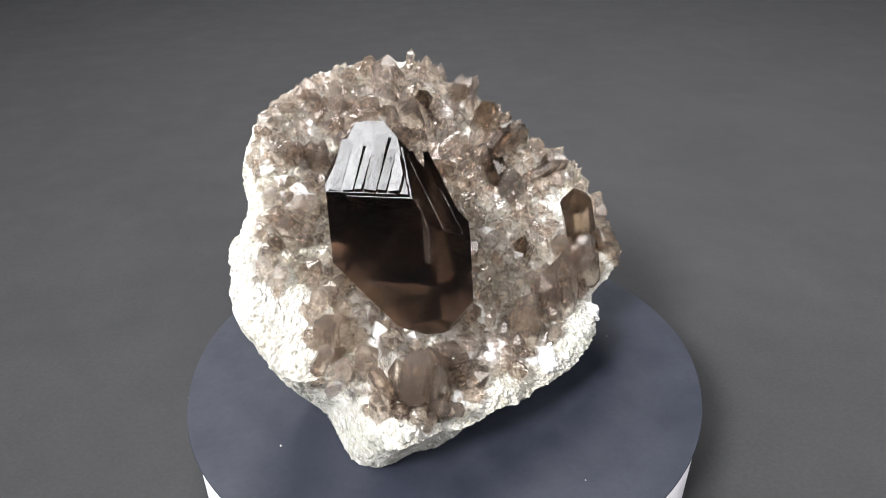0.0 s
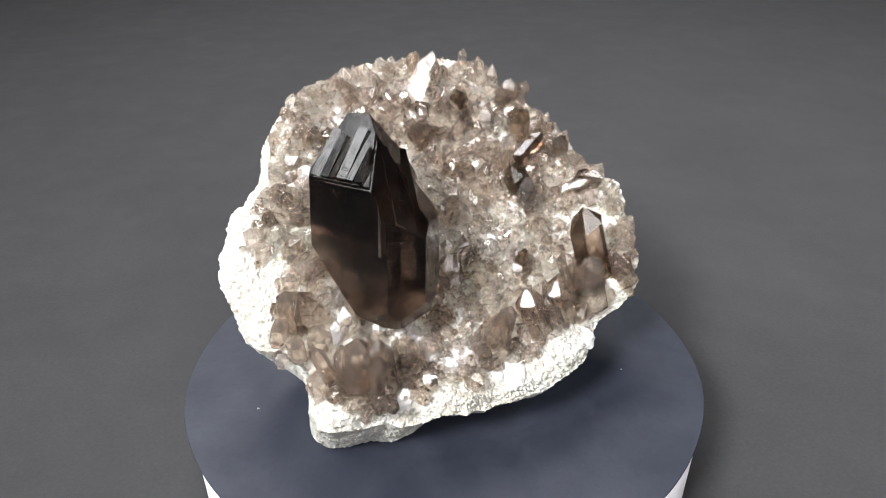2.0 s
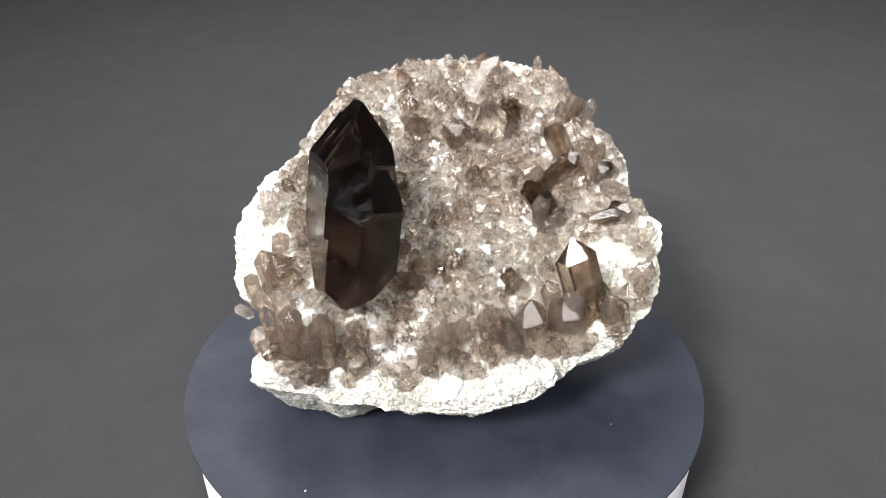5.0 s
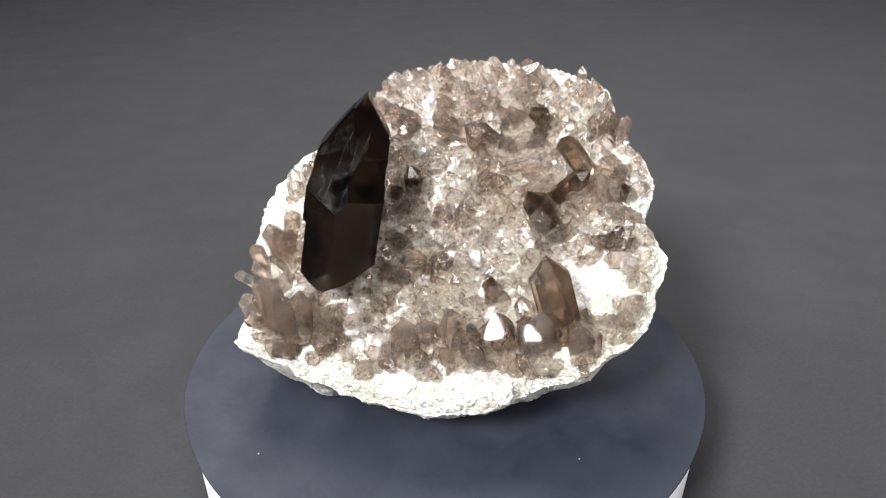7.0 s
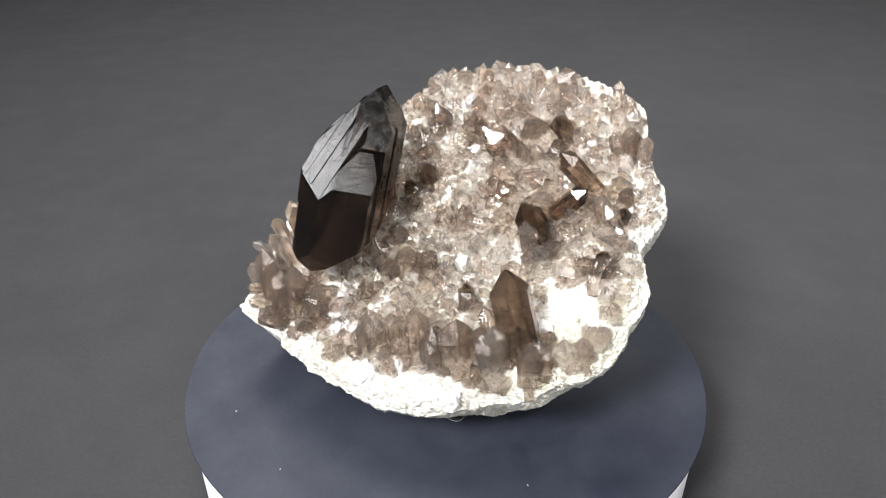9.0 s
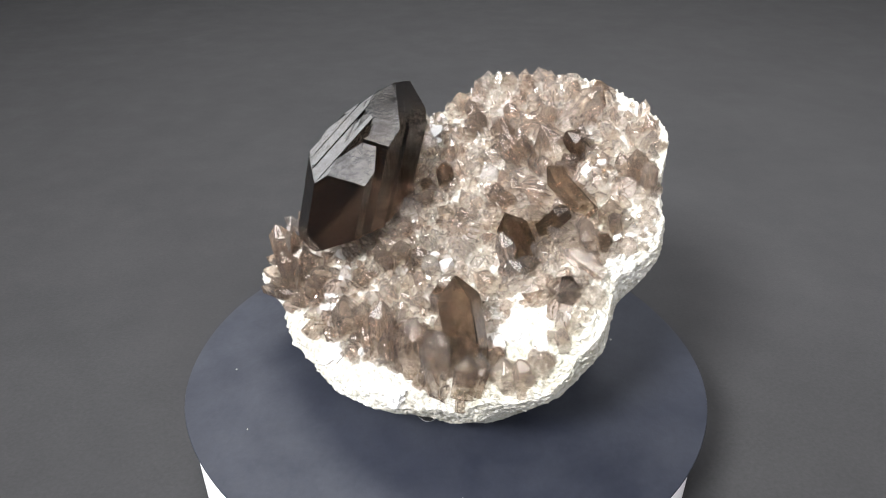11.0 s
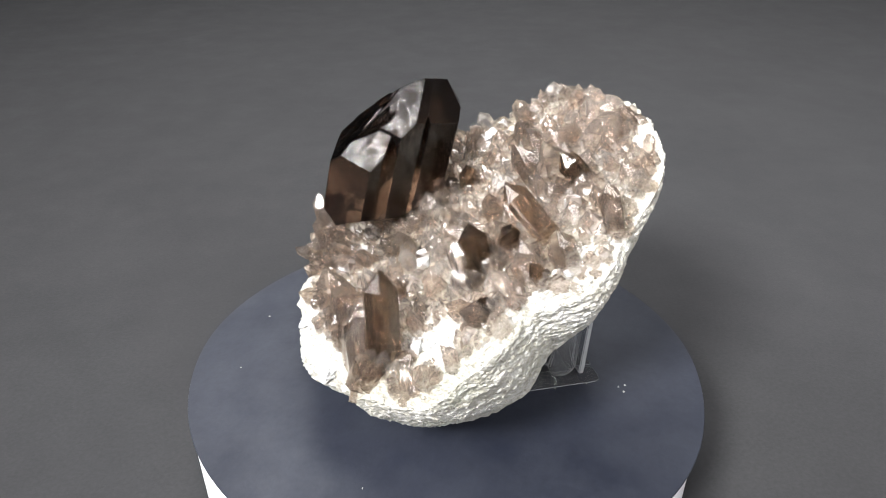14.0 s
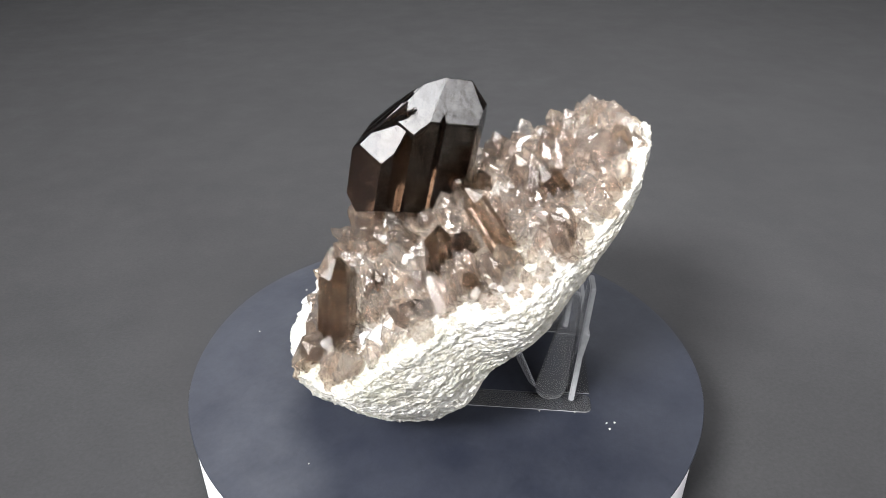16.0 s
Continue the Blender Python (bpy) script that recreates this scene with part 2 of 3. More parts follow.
def rock_mesh():
    nt, nf, ns, nb = 640, 130, 64, 10
    verts, faces = [(0, 0, face_height(0, 0))], []
    lift = FACE.to_3x3().transposed() @ Vector((0, 0, 1))
    for k in range(1, nf + ns + nb + 1):
        for i in range(nt):
            a = -math.pi + 2 * math.pi * i / nt
            ca, sa = math.cos(a), math.sin(a)
            R = rim(a) * (1 + 0.012 * noise.noise((ca * 6, sa * 6, 0.3)) + 0.010 * noise.noise((ca * 17, sa * 17, 4.4)))
            foot, deep = around(FOOT, a), around(FOOT_W, a)
            if k <= nf:
                q = (k / nf) ** 0.8
                u, v = R * q * ca, R * q * sa
                w = face_height(u, v)
                out = Vector((0, 0, 1)) if q < 0.9 else Vector((ca * 0.7, sa * 0.7, 0.7))
                side = 1.0 + 0.35 * smoothstep(0.75, 1, q)
            elif k <= nf + ns:
                s = (k - nf) / ns
                w0 = face_height(R * ca, R * sa)
                r = (R * (1 - s) + foot * s) * (1 + 0.035 * math.sin(math.pi * s))
                # coarse ledges along the bedding of the rock
                r += 0.0006 * noise.noise((ca * 5, sa * 5, s * 9))
                u, v, w = r * ca, r * sa, w0 + (deep - w0) * s
                out, side = Vector((ca, sa, 0)), 0.82
            else:
                s = (k - nf - ns) / (nb + 1)
                u, v = foot * (1 - s) * ca, foot * (1 - s) * sa
                w = deep * (1 - s) - 0.048 * s
                out, side = Vector((0, 0, -1)), 0.8
            p = Vector((u, v, w))
            p += out * grain(p, 0.0019 * side)
            z = (FACE @ p).z
            if z < 0.0006:          # the foot stands on the card
                p += (0.0006 - z) * lift
            verts.append(tuple(p))
    for i in range(nt):
        faces.append((0, 1 + i, 1 + (i + 1) % nt))
    for k in range(nf + ns + nb - 1):
        b = 1 + k * nt
        for i in range(nt):
            j = (i + 1) % nt
            faces.append((b + i, b + nt + i, b + nt + j, b + j))
    b = 1 + (nf + ns + nb - 1) * nt
    verts.append((0, 0, -0.048))
    for i in range(nt):
        faces.append((b + i, len(verts) - 1, b + (i + 1) % nt))
    me = bpy.data.meshes.new("matrix")
    me.from_pydata(verts, [], faces)
    me.materials.append(STONE)
    return me


SPECIMEN = new("mineral_specimen")
tagged(SPECIMEN, "smoky quartz crystals on a rough cream-white feldspar matrix", "mineral")
rock = new("matrix", rock_mesh())
rock.parent, rock.matrix_parent_inverse = SPECIMEN, Matrix.Identity(4)
rock.matrix_basis = FACE
rock["label"] = "rough cream-white granular feldspar rock"


def cut(bm, point, normal):
    """Keep what lies behind the plane, and close the cut."""
    res = bmesh.ops.bisect_plane(bm, geom=bm.verts[:] + bm.edges[:] + bm.faces[:], dist=1e-7, plane_co=point, plane_no=normal, clear_outer=True)
    edges = [e for e in res["geom_cut"] if isinstance(e, bmesh.types.BMEdge)]
    if len(edges) > 2:
        bmesh.ops.contextual_create(bm, geom=edges)


def prism(bm, outline, low, high):
    a = [bm.verts.new((x, y, low)) for x, y in outline]
    b = [bm.verts.new((x, y, high)) for x, y in outline]
    n = len(outline)
    for i in range(n):
        bm.faces.new((a[i], a[(i + 1) % n], b[(i + 1) % n], b[i]))
    bm.faces.new(list(reversed(a)))
    bm.faces.new(b)


def quartz(rng, slim):
    """A six-sided quartz crystal of radius 1 with its tip at height 0 and its foot at -slim."""
    bm = bmesh.new()
    outline = []
    for i in range(6):
        a = math.pi / 3 * i + rng.uniform(-0.12, 0.12)
        r = rng.uniform(0.84, 1.08)
        outline.append((r * math.cos(a), r * math.sin(a)))
    prism(bm, outline, -slim, 0.6)
    for i in range(6):
        a = math.pi / 3 * (i + 0.5) + rng.uniform(-0.08, 0.08)
        drop = rng.choice((0.0, 0.0, 0.12, 0.3)) * rng.random()
        n = Vector((math.cos(a) * 0.786, math.sin(a) * 0.786, 0.618))
        cut(bm, Vector((0, 0, drop)), n)
    top = max(v.co.z for v in bm.verts)
    for v in bm.verts:
        v.co.z -= top
    return bm


RNG = random.Random(7)
FORMS = {s: [mesh_of("crystal", quartz(RNG, s), SMOKY[0]) for _ in range(6)] for s in (2.0, 3.0, 4.5, 7.0)}


def toned(me, k, cache={}):
    key = (me.name, k)
    if key not in cache:
        cache[key] = me.copy()
        cache[key].materials[0] = SMOKY[k] if k < 3 else MILKY
    return cache[key]


def set_crystal(base, tip, r, tone, twist):
    """Stand one crystal on the rock: foot and tip in metres in the rock's frame."""
    axis = (tip - base).normalized()
    length = min((tip - base).length + 0.004, 4.2 * r + 0.003)
    slim = min(FORMS, key=lambda s: abs(s - length / r))
    me = RNG.choice(FORMS[slim])
    k = 0 if tone < 0.42 else 1 if tone < 0.62 else 2
    ob = new("crystal", toned(me, k))
    ob.parent = SPECIMEN
    turn = axis.to_track_quat("Z", "Y").to_matrix().to_4x4()
    ob.matrix_basis = FACE @ Matrix.Translation(tip) @ turn @ Matrix.Rotation(twist, 4, "Z") @ Matrix.Diagonal((r, r, length / slim, 1))
    if k == 2:
        ob["label"] = "dark brown smoky quartz crystal"
    return ob


TAKEN = []


def crystal(u, v, tu, tv, tw, r, tone, kind=2):
    """A crystal with `kind` smaller ones grown round its foot (4: one that lies down, with none)."""
    base, tip = Vector((u, v, 0)) / 1000, Vector((tu, tv, tw)) / 1000
    r /= 1000
    base.z = face_height(base.x, base.y) - 0.001
    ob = set_crystal(base, tip, r, tone, RNG.uniform(0, 1))
    TAKEN.append((base.x, base.y, r))
    turn = RNG.uniform(0, 6.3)
    for i in range(kind if kind < 4 else 0):
        a = turn + i * 6.28 / kind + RNG.uniform(-0.5, 0.5)
        out = Vector((math.cos(a), math.sin(a), 0))
        s = r * RNG.uniform(0.38, 0.6)
        foot = base + out * r * RNG.uniform(0.85, 1.05)
        foot.z = face_height(foot.x, foot.y) - 0.0005
        way = ((tip - base).normalized() + out * RNG.uniform(0.2, 0.7)).normalized()
        set_crystal(foot, foot + way * s * RNG.uniform(1.5, 2.8), s, min(tone, tone * 0.75 + 0.08), RNG.uniform(0, 1))
    return ob


# the great crystal: parallel members with stepped roofs, in the frame e (across), f (outwards), g (along its axis)
G = Vector((0.10, 0.72, 0.68)).normalized()
E = (Vector((1, 0, 0)) - G.x * G).normalized()
F = E.cross(G) * -1 if E.cross(G).z < 0 else E.cross(G)
BIGFRAME = Matrix((E, F, G)).transposed().to_4x4()


SIDES = [(-0.861, -0.508, 0, 49.6), (0.064, -0.998, 0, 1.4), (0.901, -0.434, 0, -28.7), (0.813, 0.582, 0, 8.3), (-0.202, 0.979, 0, 57.1), (-0.913, 0.407, 0, 58.5)]
ROOF = [(-0.759, 0.329, 0.562, 65.7), (0.077, 0.799, 0.596, 47.4), (0.722, -0.37, 0.584, -0.4), (0.019, -0.787, 0.616, 29.7), (-0.741, -0.391, 0.546, 60.7), (-0.04, -0.069, 0.997, 56.3), (0.66, 0.422, 0.622, 17.0)]
FEET = [(-0.009, 0.49, -0.872, 44.9), (-0.948, 0.12, -0.294, 58.9), (0.561, -0.243, -0.791, -8.4), (0.291, 0.733, -0.615, 38.8), (-0.537, 0.476, -0.696, 58.2), (-0.167, -0.617, -0.769, 5.8)]


def member(planes):
    """The solid behind all the planes (normal and distance in mm)."""
    bm = bmesh.new()
    bmesh.ops.create_cube(bm, size=0.3)
    for x, y, z, d in planes:
        n = Vector((x, y, z))
        cut(bm, n * d / 1000 / n.length_squared, n)
    return new("member", mesh_of("member", bm, BIG))


def inset(planes, by):
    return [(x, y, z, d - by[i % len(by)]) for i, (x, y, z, d) in enumerate(planes)]


def great_crystal():
    """Parallel members grown together; their prism faces and roofs step down along the right side."""
    front = member(SIDES + inset(ROOF, (0.9, 0, 0.9, 0.5, 0.4, 0.6, 1.8)) + FEET + [(0.35, -0.94, 0, -34.4)])
    middle = member(inset(SIDES, (0.3,)) + inset(ROOF, (0.3, 0.5, 0.2, 0.6, 0.3, 0.4, 0.8)) + inset(FEET, (0.3,)) + [(0.813, 0.582, 0, -3.4), (0.35, -0.94, 0, -21.6), (-0.2, 0.98, 0, 50.5)])
    back = member(inset(SIDES, (0.15,)) + inset(ROOF, (0.25, 0.25, 0.1, 0.25, 0.2, 0.1, 4.4)) + inset(FEET, (0.15,)) + [(0.80, 0.60, 0, -15.4), (-0.25, 0.97, 0, 46.0)])
    members = [back, middle, front]
    # thin blades that step along the left roof and along the front
    for k, (s0, s1, up, tx, ty) in enumerate(((0.02, 0.17, 0.0, 0.03, 0.05), (0.20, 0.33, 0.45, -0.05, 0.02), (0.35, 0.44, 0.15, 0.06, -0.06), (0.47, 0.62, 0.6, -0.02, 0.07),
                                              (0.64, 0.74, 0.2, 0.08, 0.0), (0.77, 0.90, 0.55, -0.06, -0.05))):
        c, t = Vector((-61 + 14.5 * s0, 7 + 33 * s0, 0)), Vector((0.402, 0.915, 0))
        a, b = c.dot(t), c.dot(t) + (s1 - s0) * 36
        n = Vector((-0.759 + tx, 0.329 + ty, 0.562)).normalized()
        mid = c + t * (s1 - s0) * 18 + Vector((4.5, -2, 0))
        mid.z = (65.7 + up + 0.759 * mid.x - 0.329 * mid.y) / 0.562
        members.append(member([(t.x, t.y, 0, b), (-t.x, -t.y, 0, -a), (-0.913, 0.407, 0, 58.2), (0.913, -0.407, 0, -46 - 2 * (k % 3)), (n.x, n.y, n.z, n.dot(mid)), (0.077, 0.799, 0.596, 47.2), (0, 0, -1, -15)]))
    for k, (e0, e1, up) in enumerate(((-44, -40.5, 0.3), (-38, -35, 0.5), (-30, -27.5, 0.35))):
        members.append(member([(1, 0, 0, e1), (-1, 0, 0, -e0), (0.077, 0.799, 0.596, 47.3 + up), (-0.202, 0.979, 0, 56.7), (0, -1, 0, -30), (0, 0, -1, -5), (-0.759, 0.329, 0.562, 65.0), (0.722, -0.37, 0.584, -0.8)]))
    whole = members[0]
    graph = bpy.context.evaluated_depsgraph_get()
    for other in members[1:]:
        mod = whole.modifiers.new("grown", "BOOLEAN")
        mod.operation, mod.solver, mod.object = "UNION", "EXACT", other
    graph.update()
    me = bpy.data.meshes.new_from_object(whole.evaluated_get(graph))
    me.materials.clear()
    me.materials.append(BIG)
    for f in me.polygons:
        f.use_smooth = False
    for m in members:
        bpy.data.objects.remove(m)
    ob = new("great_crystal", me)
    ob.parent = SPECIMEN
    ob.matrix_basis = FACE @ BIGFRAME
    ob["label"] = "large dark smoky quartz crystal with stepped roof"
    # healed cracks: thin crooked milky flakes within the crystal
    rng = random.Random(12)
    for e, f, g, size in ((-46, 36, 17, 4.2), (-40, 42, 20, 3.6), (-30, 40, 12, 3.0), (-52, 20, 3, 3.6), (-50, 26, -8, 4.4), (-36, 44, -6, 3.2), (-28, 36, -10, 3.0), (-44, 14, 34, 3.4),
                          (-36, 20, 40, 3.0), (-32, 26, 26, 2.8), (-42, 28, -14, 4.6), (-34, 38, -18, 4.0), (-24, 36, 6, 2.6), (-48, 10, 18, 3.0)):
        bm = bmesh.new()
        rim_points = []
        for i in range(9):
            a, r = 6.283 * i / 9, size * rng.uniform(0.45, 1.1)
            rim_points.append((r * math.cos(a), 0.5 * r * math.sin(a), 0.35 * rng.uniform(-1, 1)))
        low = [bm.verts.new(p) for p in rim_points]
        high = [bm.verts.new((x, y, z + 0.12)) for x, y, z in rim_points]
        c0, c1 = bm.verts.new((0, 0, 0)), bm.verts.new((0, 0, 0.15))
        for i in range(9):
            j = (i + 1) % 9
            bm.faces.new((low[j], low[i], c0))
            bm.faces.new((high[i], high[j], c1))
            bm.faces.new((low[i], low[j], high[j], high[i]))
        flake = part("fracture", bm, VEIL, SPECIMEN, "milky healed crack inside the crystal")
        flake.matrix_basis = FACE @ BIGFRAME @ Matrix.Translation((e / 1000, f / 1000, g / 1000)) @ Euler([rng.uniform(0, 3.1) for _ in range(3)]).to_matrix().to_4x4() @ Matrix.Scale(0.001, 4)


great_crystal()

# single crystals that stand out: foot u v, tip u v w, radius (mm), tone, kind
crystal(67, -36, 56, -16, 29, 8.8, .64, 3)
crystal(57, 43, 48, 41, 26, 5.9, .85, 0)
crystal(22, 58, 18, 61, 17, 9.8, .6, 3)
crystal(31, 66, 30, 64, 14, 4.8, .65, 2)
crystal(67, 30, 67, 35, 12, 3.8, .4, 2)
crystal(39, 26, 44, 29, 12, 5.8, .55, 2)
crystal(49, 11, 38, 19, 15, 6.9, .65, 3)
crystal(14, 26, 15, 30, 10, 4.6, .5, 2)
crystal(14, 36, 37, 40, 7, 3.2, .4, 4)
crystal(-20, 19, -21, 25, 10, 4.3, .75, 2)
crystal(77, 10, 80, 13, 9, 3.7, .7, 2)
crystal(-19, 65, -18, 68, 9, 4.0, .4, 2)
crystal(-16, 55, -15, 58, 9, 6.3, .5, 2)
crystal(-36, 53, -32, 57, 9, 5.0, .5, 2)
crystal(-43, 58, -44, 60, 8, 3.6, .4, 2)
crystal(1, 87, 3, 93, 7, 3.6, .4, 2)
crystal(12, 72, 24, 92, 12, 6.8, .3, 4)
crystal(17, 93, 17, 94, 10, 4.9, .6, 2)
crystal(-20, 88, -22, 92, 8, 5.0, .4, 2)
crystal(-43, 79, -43, 82, 8, 4.5, .4, 2)
crystal(61, 67, 61, 72, 9, 4.3, .5, 2)
crystal(67, 65, 70, 70, 8, 3.4, .4, 2)
crystal(56, 65, 55, 68, 8, 3.4, .5, 2)
crystal(67, 45, 69, 48, 9, 5.2, .45, 2)
crystal(72, 42, 74, 44, 8, 3.3, .45, 2)
crystal(75, 34, 77, 34, 8, 3.2, .75, 2)
crystal(4, -61, 5, -51, 19, 7.3, .6, 3)
crystal(11, -55, 12, -48, 15, 4.3, .6, 2)
crystal(-3, -63, -2, -59, 9, 4.4, .5, 2)
crystal(27, -56, 21, -42, 16, 6.2, .5, 3)
crystal(42, -51, 40, -38, 14, 8.3, .6, 3)
crystal(52, -43, 52, -38, 16, 4.3, .5, 2)
crystal(60, -41, 58, -36, 18, 5.4, .4, 3)
crystal(32, -26, 32, -21, 9, 4.1, .7, 2)
crystal(75, -37, 73, -30, 8, 4.2, .4, 2)
crystal(83, -32, 82, -26, 8, 4.9, .4, 3)
crystal(89, -28, 88, -23, 8, 3.8, .4, 2)
crystal(-6, -23, -3, -16, 10, 5.8, .55, 3)
crystal(5, -19, 7, -14, 9, 4.5, .5, 2)
crystal(-17, -28, -15, -25, 9, 3.6, .5, 0)
crystal(9, 8, 9, 12, 9, 4.7, .6, 2)
crystal(6, 45, 6, 47, 6, 2.4, .6, 2)
crystal(-27, 12, -24, 14, 9, 3.5, .7, 2)
crystal(-83, -42, -84, -45, 10, 2.7, .3, 0)
crystal(-75, -26, -77, -19, 13, 5.5, .6, 2)
crystal(-83, -33, -81, -30, 11, 3.5, .5, 2)
crystal(-66, -59, -72, -45, 13, 3.4, .5, 2)
crystal(-60, -61, -62, -47, 15, 4.7, .55, 3)
crystal(-74, -13, -71, -8, 9, 4.2, .5, 2)
crystal(-57, -73, -57, -71, 8, 2.6, .6, 0)
crystal(-54, -62, -54, -56, 10, 3.9, .5, 2)
crystal(-49, 76, -49, 80, 8, 4.7, .3, 2)
crystal(-46, 67, -48, 67, 8, 4.2, .35, 2)
crystal(-37, 54, -38, 59, 8, 3.9, .55, 2)
crystal(-51, 32, -53, 34, 8, 5.9, .3, 4)
crystal(-66, 23, -67, 26, 11, 6.5, .5, 3)
crystal(-60, 19, -61, 21, 10, 4.8, .4, 2)
crystal(-83, 12, -83, 16, 5, 3.8, .3, 2)
crystal(-80, 6, -80, 10, 5, 4.0, .3, 2)
crystal(-68, -26, -72, -21, 14, 7.1, .6, 3)
crystal(-46, -66, -47, -48, 15, 6.4, .5, 3)
crystal(-32, -62, -31, -60, 11, 4.7, .5, 2)
crystal(-75, -41, -78, -38, 10, 3.6, .5, 2)
crystal(-66, -42, -68, -37, 12, 5.2, .5, 2)
crystal(-55, -56, -57, -52, 12, 4.6, .55, 2)
crystal(-44, -69, -49, -74, 8, 2.9, .55, 2)
crystal(76, 29, 70, 32, 11, 5.1, .55, 2)
crystal(23, 26, 19, 29, 9, 4.7, .5, 0)
crystal(-4, 6, 0, 8, 9, 3.4, .5, 2)
crystal(-25, -2, -24, 1, 9, 6.0, .35, 2)
crystal(31, -52, 31, -45, 12, 5.4, .5, 2)
crystal(68, 9, 83, 8, 8, 3.5, .6, 2)
crystal(89, -20, 93, -16, 8, 5.2, .4, 3)
crystal(61, 67, 65, 69, 9, 3.4, .5, 2)
crystal(46, 5, 44, 11, 15, 4.5, .3, 3)
crystal(87, 23, 71, 20, 12, 3.7, .3, 4)
crystal(44, 24, 62, 34, 15, 4.5, .65, 2)
crystal(10, 49, -1, 49, 15, 6.6, .6, 3)
crystal(43, 91, 44, 96, 7, 2.7, .35, 0)
# crowding round the foot of the great crystal
crystal(-57, -6, -61, -5, 9, 4.5, .45, 2)
crystal(-58, -22, -62, -22, 9, 4.2, .4, 3)
crystal(-52, -36, -55, -38, 10, 4.5, .5, 2)
crystal(-46, -49, -48, -53, 11, 4.2, .4, 3)
crystal(-35, -54, -35, -59, 10, 4.0, .45, 3)
crystal(-24, -50, -22, -55, 9, 3.8, .4, 3)
crystal(-15, -40, -12, -42, 9, 4.2, .5, 2)
crystal(-13, -27, -9, -27, 9, 4.0, .45, 3)
crystal(-18, -12, -14, -10, 8, 3.6, .4, 3)
crystal(-22, 6, -18, 9, 8, 4.0, .45, 3)
crystal(-28, 22, -24, 27, 8, 3.8, .4, 2)
crystal(-72, -60, -74, -55, 13, 4.2, .6, 2)
crystal(-51, -68, -51, -73, 11, 4.0, .55, 2)
crystal(-35, -70, -34, -75, 9, 3.8, .5, 2)
crystal(-11, -71, -10, -76, 10, 4.4, .6, 2)
# tall prisms that stand out beyond the rim beside the great crystal
crystal(-58, -64, -57.5, -50, 28, 5.6, .58, 3)
crystal(-51, -66, -50, -57, 20, 4.4, .55, 2)
crystal(-49, -72, -48, -76, 15, 3.0, .5, 2)
# the dark cluster beside the tall crystal
crystal(60, -49, 54, -39, 14, 6.4, .58, 3)
crystal(76, -44, 72, -34, 11, 5.4, .5, 3)
crystal(53, -38, 47, -28, 12, 5.0, .56, 2)
crystal(-60, -67, -64, -71, 10, 3.6, .45, 2)
crystal(-66, -62, -70, -66, 10, 3.2, .45, 2)
crystal(-66, -52, -71, -56, 10, 3.4, .45, 2)


